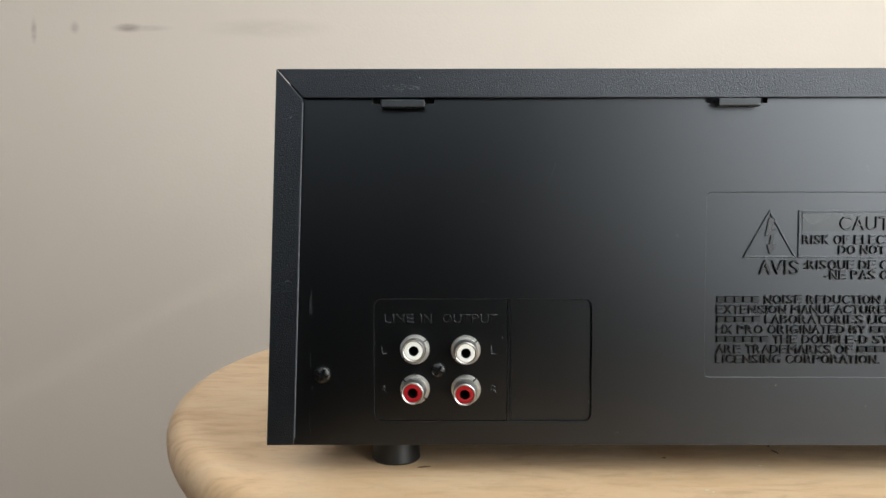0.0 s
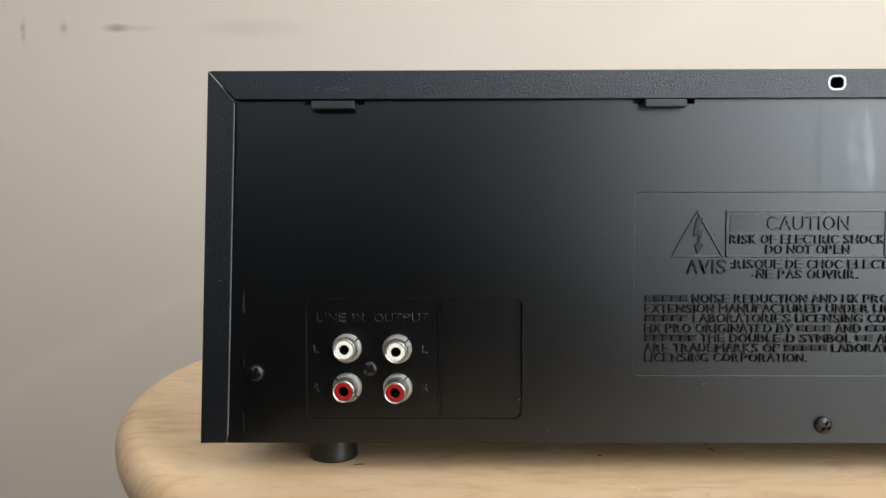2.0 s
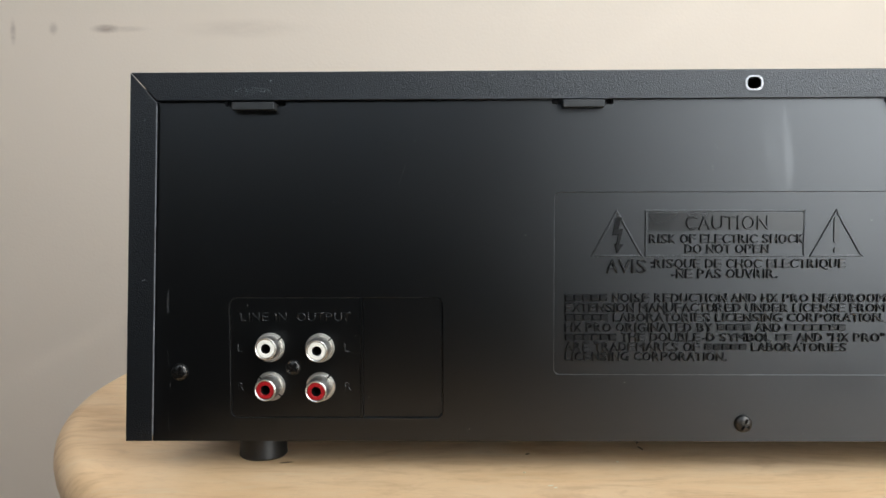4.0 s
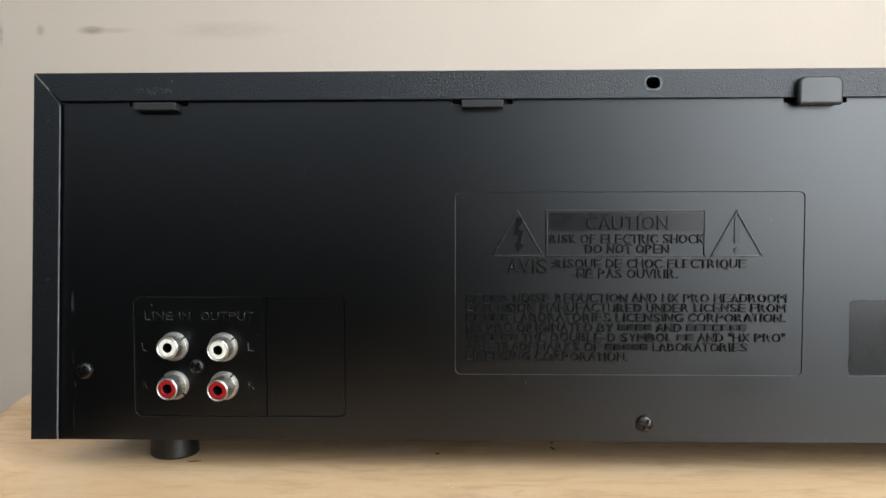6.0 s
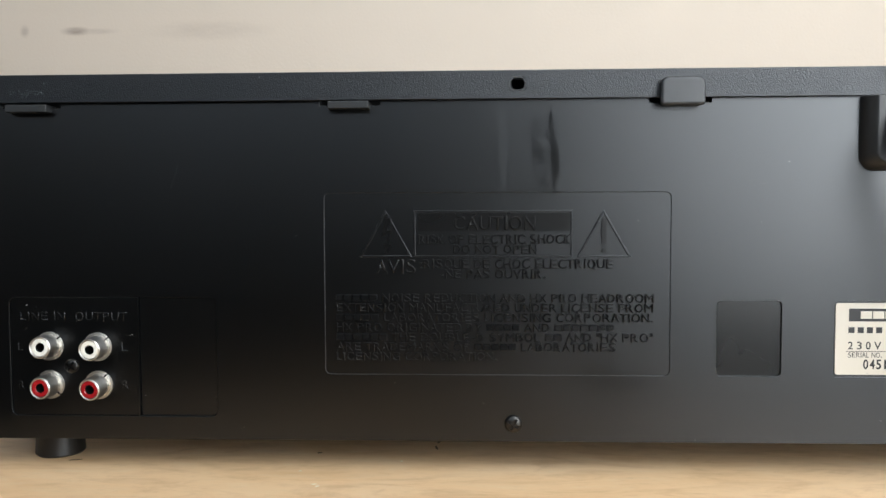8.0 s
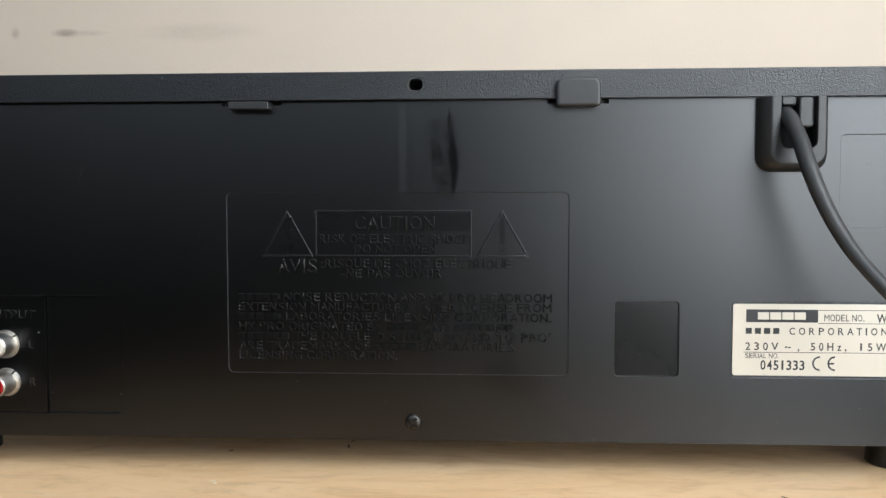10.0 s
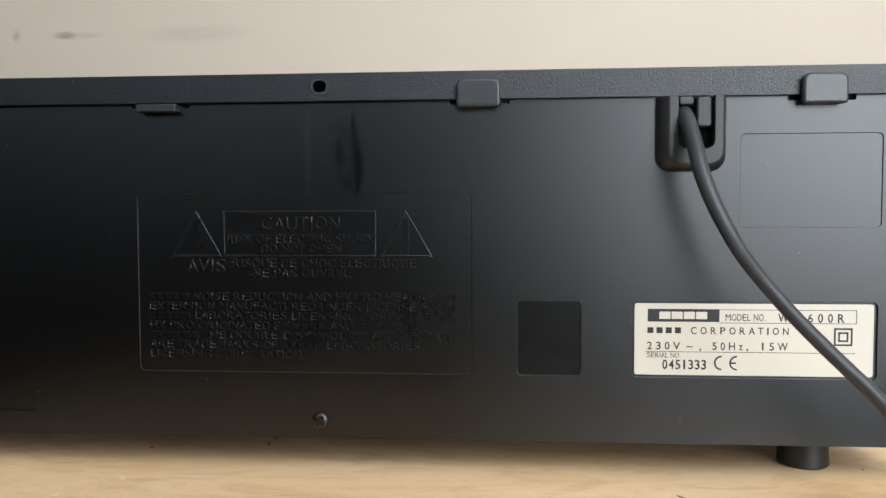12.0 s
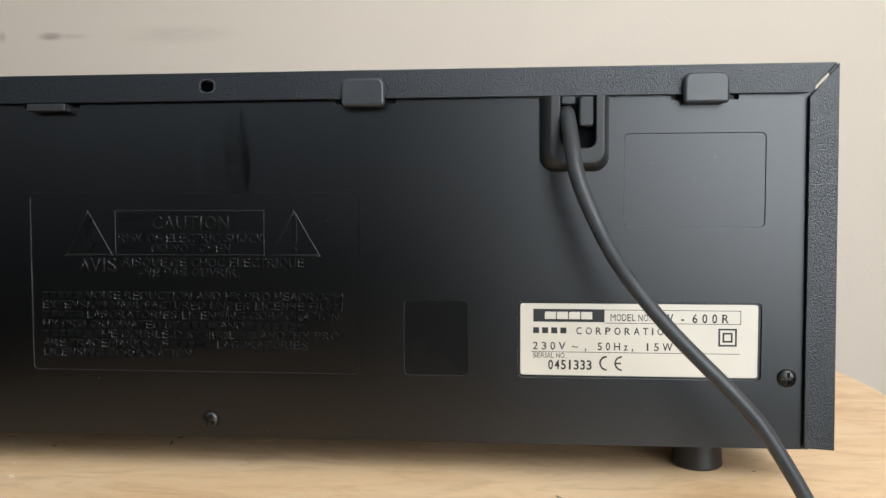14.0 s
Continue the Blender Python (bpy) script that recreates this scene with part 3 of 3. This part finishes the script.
def jack_plate():
    bm = bmesh.new()
    prism(bm, rounded(-0.18405, -0.1372, 0.02045, 0.06375, 0.0026, corners=(1, 0, 0, 1)), 0.0006, 0.0026)
    plate = bevelled(part("jack_plate", bm, PANEL, deck, "black plastic plate of the sockets"), 0.0002)
    bm = bmesh.new()
    box(bm, -0.1371, -0.1363, 0.0002, 0.0026, 0.0203, 0.0639)
    part("divider_rib", bm, PANEL, plate)
    for words, x0, x1, z0, z1 in ((["LINE", "IN"], -0.1806, -0.1638, 0.0553, 0.0585), (["OUTPUT"], -0.1600, -0.1407, 0.0553, 0.0585), (["L"], -0.1431, -0.1409, 0.0441, 0.0473),
                                  (["R"], -0.1431, -0.1406, 0.0302, 0.0332), (["L"], -0.1818, -0.1798, 0.0441, 0.0470), (["R"], -0.1818, -0.1796, 0.0302, 0.0330)):
        part("moulded_word", lettering(words, x0, x1, z0, z1, 0.0008, 0.00028), PANEL, plate, "raised black letters", outward=False)


jack_plate()


def jack(x, z, inner, turn, lean_x, lean_z, label):
    ring = bmesh.new()
    lathe(ring, [(0.0036, 0.0), (0.0036, -0.0005), (0.0042, -0.0008), (0.0051, -0.0008), (0.0053, -0.0005), (0.0053, 0.0005), (0.0036, 0.0005)], 40)
    ob = part("phono_socket", ring, TIN, deck, label, smooth=True)
    for k in (0, 180):
        bm = bmesh.new()
        a = radians(turn + k)
        verts = box(bm, 0.0040, 0.0054, -0.00105, 0.0004, -0.00022, 0.00022)
        bmesh.ops.rotate(bm, verts=verts, cent=(0, 0, 0), matrix=Matrix.Rotation(a, 3, "Y"))
        part("slot", bm, VOID, ob, "dark slot in the flange")
    bm = bmesh.new()
    lathe(bm, [(0.0043, 0.0), (0.0042, -0.0010), (0.0041, -0.0060), (0.00395, -0.0066), (0.0036, -0.0069), (0.0033, -0.0067), (0.0032, -0.0056), (0.0032, 0.0)], 40)
    part("barrel", bm, BARREL, ob, "dull tinned barrel", smooth=True)
    bm = bmesh.new()
    lathe(bm, [(0.00322, -0.0040), (0.0032, -0.0065), (0.0030, -0.0067), (0.0019, -0.0067), (0.00172, -0.0065), (0.00165, -0.0050), (0.00165, -0.0010), (0, -0.0010)], 36)
    part("insulator", bm, inner, ob, "red insulator" if inner is RED else "white insulator", smooth=True)
    bm = bmesh.new()
    lathe(bm, [(0.00169, -0.0063), (0.00162, -0.0055), (0.00158, -0.0030), (0, -0.0030)], 28)
    part("bore", bm, VOID, ob, "dark hole")
    ob.matrix_local = pose(x, 0.0008, z, lean_z, 0, lean_x)
    return ob


jack(-0.1698, 0.0459, WHITE, 140, -2, -4, "tinned phono socket with a white insulator")
jack(-0.1518, 0.0457, WHITE, -40, -1, 1, "tinned phono socket with a white insulator")
jack(-0.1698, 0.0317, RED, 40, -5, 1, "tinned phono socket with a red insulator")
jack(-0.1517, 0.0316, RED, 130, -5, 4, "tinned phono socket with a red insulator")


def screw_mesh(r, h):
    bm = bmesh.new()
    prof = [(0, -h)] + [(r * math.sin(radians(a)), -h * (0.35 + 0.65 * math.cos(radians(a)))) for a in range(15, 91, 15)] + [(r, 0.0), (0, 0.0)]
    lathe(bm, prof, 32)
    ob = part("cutter", bm, SCREW, smooth=True)
    cuts = []
    for a in (0, 90):
        c = bmesh.new()
        vs = box(c, -r * 0.68, r * 0.68, -h * 1.4, -h * 0.30, -r * 0.17, r * 0.17)
        bmesh.ops.rotate(c, verts=vs, cent=(0, 0, 0), matrix=Matrix.Rotation(radians(a), 3, "Y"))
        cuts.append(c)
    carved(ob, cuts)
    me = ob.data
    me.materials.clear()
    me.materials.append(SCREW)
    bpy.data.objects.remove(ob)
    return me


BIG, SMALL = screw_mesh(0.0031, 0.0019), screw_mesh(0.0027, 0.0016)
for x, z, y, me, turn in ((-0.2025, 0.0370, 0, BIG, 20), (-0.1615, 0.0386, 0.0008, SMALL, 35), (-0.0003, 0.0188, 0, BIG, 30), (0.2028, 0.0375, 0, BIG, 5)):
    s = new("screw", me)
    s.parent = deck
    s.matrix_local = pose(x, y, z, 0, turn, 0)
    tagged(s, "black cross-head screw")


def tab(x0, x1, z0, z1):
    """A short locking tab under the rim."""
    bm = bmesh.new()
    box(bm, x0, x1, -0.0042, 0.0036, z0, z1)
    bevelled(part("locking_tab", bm, PLASTIC, deck, "short dark plastic tab under the rim"), 0.0004)


def clip(x0, x1, z0, z1):
    """A broad clip that holds the rim."""
    bm = bmesh.new()
    prism(bm, rounded(x0, x1, z0, z1, 0.0028, corners=(0, 0, 1, 1)), -0.0050, LIP - 0.0002)
    box(bm, x0 + 0.001, x1 - 0.001, LIP - 0.0002, 0.0036, z0, z0 + 0.0022)
    bevelled(part("rim_clip", bm, CLIP, deck, "dark grey plastic clip over the rim"), 0.0011, 3)


tab(-0.1812, -0.1661, 0.1304, 0.1331)
tab(-0.0655, -0.0510, 0.1308, 0.1335)
clip(0.0498, 0.0651, 0.1310, 0.1408)
clip(0.1664, 0.1813, 0.1306, 0.1409)


def inlet():
    bm = bmesh.new()
    loops = []
    for x0, x1, z0, y, r in ((0.1186, 0.1424, 0.1082, 0.0004, 0.0052), (0.1190, 0.1420, 0.1086, -0.0020, 0.0050), (0.1212, 0.1409, 0.1100, -0.0052, 0.0046), (0.1222, 0.1401, 0.1108, -0.0060, 0.0042)):
        loops.append([bm.verts.new((x, y, z)) for x, z in rounded(x0, x1, z0, 0.1337, r, 8, (1, 1, 0, 0))])
    for a, b in zip(loops, loops[1:]):
        for i in range(len(a)):
            j = (i + 1) % len(a)
            bm.faces.new((a[i], a[j], b[j], b[i]))
    bm.faces.new(loops[0]), bm.faces.new(loops[-1][::-1])
    ob = part("cable_inlet", bm, PLASTIC, deck, "black plastic cable inlet", smooth=True)
    carved(ob, [cutter(rounded(0.1254, 0.1373, 0.1160, 0.1400, 0.0026, corners=(1, 1, 0, 0)), -0.02, -0.0006)])
    ob.data.materials.clear()
    ob.data.materials.append(PLASTIC)
    bevelled(ob, 0.0004, 2)
    bm = bmesh.new()
    prism(bm, rounded(0.1256, 0.1306, 0.1306, 0.1336, 0.0010), -0.0050, -0.0007)
    bevelled(part("strain_relief", bm, PLASTIC, ob, "half of a split black strain relief"), 0.0006)
    bm = bmesh.new()
    prism(bm, rounded(0.1317, 0.1369, 0.1232, 0.1336, 0.0014), -0.0042, -0.0007)
    bevelled(part("strain_relief", bm, PLASTIC, ob, "half of a split black strain relief"), 0.0008, 3)
    bm = bmesh.new()
    prism(bm, rounded(0.1256, 0.1371, 0.1162, 0.1334, 0.0022, corners=(1, 1, 0, 0)), -0.0010, -0.0005)
    part("cable_hole", bm, VOID, ob, "dark cable hole")


inlet()


def power_cable():
    cu = bpy.data.curves.new("power_cable", "CURVE")
    cu.dimensions, cu.bevel_depth, cu.bevel_resolution, cu.resolution_u, cu.use_fill_caps = "3D", 0.0022, 6, 10, True
    way = [(0.1275, 0.001, 0.1288), (0.1277, -0.0045, 0.1272), (0.1281, -0.0095, 0.1232), (0.1287, -0.0155, 0.1160), (0.1297, -0.0205, 0.1075), (0.1323, -0.0228, 0.0991), (0.1361, -0.0250, 0.0902),
           (0.1402, -0.0293, 0.0815), (0.1452, -0.0350, 0.0732), (0.1512, -0.0392, 0.0652), (0.1581, -0.0424, 0.0573), (0.1659, -0.0440, 0.0493), (0.1733, -0.0460, 0.0418), (0.1804, -0.0465, 0.0336),
           (0.1859, -0.0470, 0.0252), (0.1908, -0.0475, 0.0170), (0.1955, -0.0482, 0.0088), (0.2000, -0.0494, 0.0042), (0.2045, -0.0520, 0.0026), (0.2095, -0.0575, -0.0010), (0.2120, -0.0615, -0.0120),
           (0.2130, -0.0640, -0.0600), (0.2150, -0.0720, -0.2000), (0.2200, -0.0850, -0.4500), (0.2400, -0.1000, -0.5850), (0.3000, -0.1200, -0.5970), (0.6000, -0.1000, -0.5970)]
    way = [Vector(p) for p in way]
    ends, fine = [2 * way[0] - way[1], *way, 2 * way[-1] - way[-2]], []
    for p, q, r, s in zip(ends, ends[1:], ends[2:], ends[3:]):
        for k in range(8):
            u = k / 8
            fine.append(0.5 * (2 * q + (r - p) * u + (2 * p - 5 * q + 4 * r - s) * u * u + (3 * q - p - 3 * r + s) * u ** 3))
    sp = cu.splines.new("POLY")
    sp.points.add(len(fine) - 1)
    for p, co in zip(sp.points, fine):
        p.co = (*co, 1)
        p.radius = 1 + 0.22 * max(0.0, min(1.0, (co.z - 0.065) / 0.045))
    tmp = new("cable_curve", cu)
    bpy.context.view_layer.update()
    me = bpy.data.meshes.new_from_object(tmp.evaluated_get(bpy.context.evaluated_depsgraph_get()))
    bpy.data.objects.remove(tmp)
    me.materials.clear()
    me.materials.append(CABLE)
    for p in me.polygons:
        p.use_smooth = True
    ob = new("power_cable", me)
    ob.parent = deck
    tagged(ob, "black mains cable hanging from its inlet")


power_cable()


def blank_plate():
    bm = bmesh.new()
    prism(bm, rounded(0.0713, 0.0932, 0.0366, 0.0628, 0.0014), 0.0006, 0.0012)
    part("blank_plate", bm, GLOSS, deck, "smooth black blanking plate")
    bm = bmesh.new()
    prism(bm, rounded(-0.1359, -0.1078, 0.0204, 0.0638, 0.0024, corners=(0, 1, 1, 0)), 0.0011, 0.0026)
    part("blank_plate", bm, PANEL, deck, "smooth black blanking plate")


blank_plate()


def rating_label():
    bm = bmesh.new()
    prism(bm, rounded(0.1122, 0.1932, 0.0371, 0.0623, 0.0009), 0.00035, 0.0009)
    lab = part("rating_label", bm, PAPER, deck, "ivory printed rating label")
    y, rise = 0.00035, 0.00008

    def ink(name, shapes, label=""):
        b = bmesh.new()
        for s in shapes:
            prism(b, s, y - rise, y)
        return part(name, b, INK, lab, label)

    def rect(x0, x1, z0, z1):
        return [(x0, z0), (x1, z0), (x1, z1), (x0, z1)]

    ink("logo_field", [rect(0.1167, 0.1413, 0.0559, 0.0604)], "black printed field")
    part("logo_bar", lettering(["#oooo"], 0.1207, 0.1371, 0.0566, 0.0597, y - rise, rise), PAPER, lab, "ivory blocks on the black field")
    ink("model_frame", [rect(0.1413, 0.1875, 0.0601, 0.0603), rect(0.1413, 0.1875, 0.0555, 0.0557), rect(0.1873, 0.1875, 0.0557, 0.0601)])
    part("maker_bar", lettering(["#oooo"], 0.1166, 0.1282, 0.0516, 0.0541, y, rise, track=0.25), INK, lab)
    ink("rule", [rect(0.1160, 0.1872, 0.0452, 0.0454)])
    for line, x0, x1, z0, z1, track, bold in (("MODEL NO.", 0.1434, 0.1570, 0.0564, 0.0588, 0.0, 0.0), ("W - 600R", 0.1612, 0.1835, 0.0560, 0.0590, 0.30, 0.016),
                                              ("CORPORATION", 0.1316, 0.1648, 0.0516, 0.0541, 0.30, 0.010), ("230V ~ ,", 0.1166, 0.1352, 0.0461, 0.0488, 0.24, 0.010),
                                              ("50Hz,", 0.1390, 0.1512, 0.0461, 0.0488, 0.26, 0.010), ("15W", 0.1553, 0.1646, 0.0461, 0.0488, 0.26, 0.010),
                                              ("SERIAL NO.", 0.1166, 0.1282, 0.0432, 0.0450, 0.0, 0.0), ("0451333", 0.1219, 0.1370, 0.0392, 0.0425, 0.0, 0.018)):
        part("printed_word", lettering(line.split(), x0, x1, z0, z1, y, rise, track=track, bold=bold, round_edge=0.0), INK, lab, outward=False)

    def arc(cx, cz, r, w, n=14):
        out = [(cx + r * math.cos(radians(a)), cz + r * math.sin(radians(a))) for a in [90 + 180 * i / n for i in range(n + 1)]]
        return out + [(cx + (r - w) * math.cos(radians(a)), cz + (r - w) * math.sin(radians(a))) for a in [270 - 180 * i / n for i in range(n + 1)]]

    ink("conformity_mark", [arc(0.1422, 0.0415, 0.0026, 0.0006), arc(0.1474, 0.0415, 0.0026, 0.0006), rect(0.1454, 0.1471, 0.0412, 0.0418)])
    for r in (0.0031, 0.0017):
        b = bmesh.new()
        wire_outline(b, rect(0.1831 - r, 0.1831 + r, 0.0510 - r, 0.0510 + r), 0.0006, y, rise)
        part("double_insulation_mark", b, INK, lab)


rating_label()


def specks():
    rnd = random.Random(4)
    bm = bmesh.new()
    at = [(-0.0115, 0.1180), (-0.0108, 0.1166), (-0.0124, 0.1105), (-0.0121, 0.1090), (0.0210, 0.0150), (0.0640, 0.0135), (0.0740, 0.0133), (0.086, 0.0908), (-0.146, 0.098), (-0.098, 0.0165)]
    at += [(rnd.uniform(-0.205, 0.205), rnd.uniform(0.016, 0.128)) for _ in range(24)]
    for x, z in at:
        r, a = rnd.uniform(0.00006, 0.00015), rnd.uniform(0, 6.3)
        n = 5
        prism(bm, [(x + r * rnd.uniform(0.6, 1.8) * math.cos(a + 6.283 * i / n), z + r * rnd.uniform(0.6, 1.3) * math.sin(a + 6.283 * i / n)) for i in range(n)], -0.00006, 0.0009)
    ob = part("dust_specks", bm, DUST, panel, "pale specks of dust")
    tagged(ob, kind="stuff")


specks()


def scuffs():
    """Rubbed patches beside the rim and fine scratches on the back panel."""
    bm, rnd = bmesh.new(), random.Random(11)
    for x, z0, z1, w in ((-0.2066, 0.0580, 0.0672, 0.0008), (-0.2068, 0.0385, 0.0450, 0.0006), (-0.2071, 0.0150, 0.0250, 0.0004), (-0.2063, 0.0310, 0.0330, 0.0005)):
        for _ in range(9):
            a, b = sorted((rnd.uniform(z0, z1), rnd.uniform(z0, z1)))
            c = x + rnd.uniform(-w, w) / 2
            prism(bm, [(c, a), (c + w * 0.18, a), (c + w * 0.18, b), (c, b)], -0.00004, 0.0006)
    for x, z, length, lean in ((-0.1232, 0.1035, 0.0085, 72), (-0.1440, 0.0970, 0.0016, 118), (0.0845, 0.1040, 0.0035, 4), (-0.0985, 0.0150, 0.0018, 110), (0.1600, 0.1110, 0.0030, 8)):
        c, s = math.cos(radians(lean)), math.sin(radians(lean))
        n = 0.00007
        prism(bm, [(x, z), (x + n * s, z - n * c), (x + length * c + 0.0002, z + length * s), (x + length * c - n * s, z + length * s + n * c)], -0.00003, 0.0006)
    rubbed = plain("rubbed_plastic", (0.035, 0.036, 0.038), 0.35, scale=900, amount=0.5)
    worn = bmesh.new()
    for _ in range(34):
        x, z, w = rnd.gauss(-0.1740, 0.0035), rnd.gauss(0.1374, 0.0006), rnd.uniform(0.0002, 0.0012)
        prism(worn, [(x, z), (x + w, z + rnd.uniform(-0.0001, 0.0001)), (x + w, z + 0.00010), (x, z + 0.00007)], LIP - 0.00005, LIP + 0.0005)
    for x, z in ((-0.2128, 0.1270), (-0.2150, 0.0700), (-0.2143, 0.0702), (-0.0900, 0.1420), (-0.1680, 0.1405)):
        prism(worn, [(x, z), (x + 0.0004, z + 0.0001), (x + 0.0003, z + 0.0005), (x, z + 0.0003)], LIP - 0.00005, LIP + 0.0005)
    tagged(part("scuffs", worn, PALE, rim, "rubbed patch and chips in the coat"), kind="stuff")
    tagged(part("scuffs", bm, rubbed, panel, "rubbed patches and fine scratches"), kind="stuff")


scuffs()
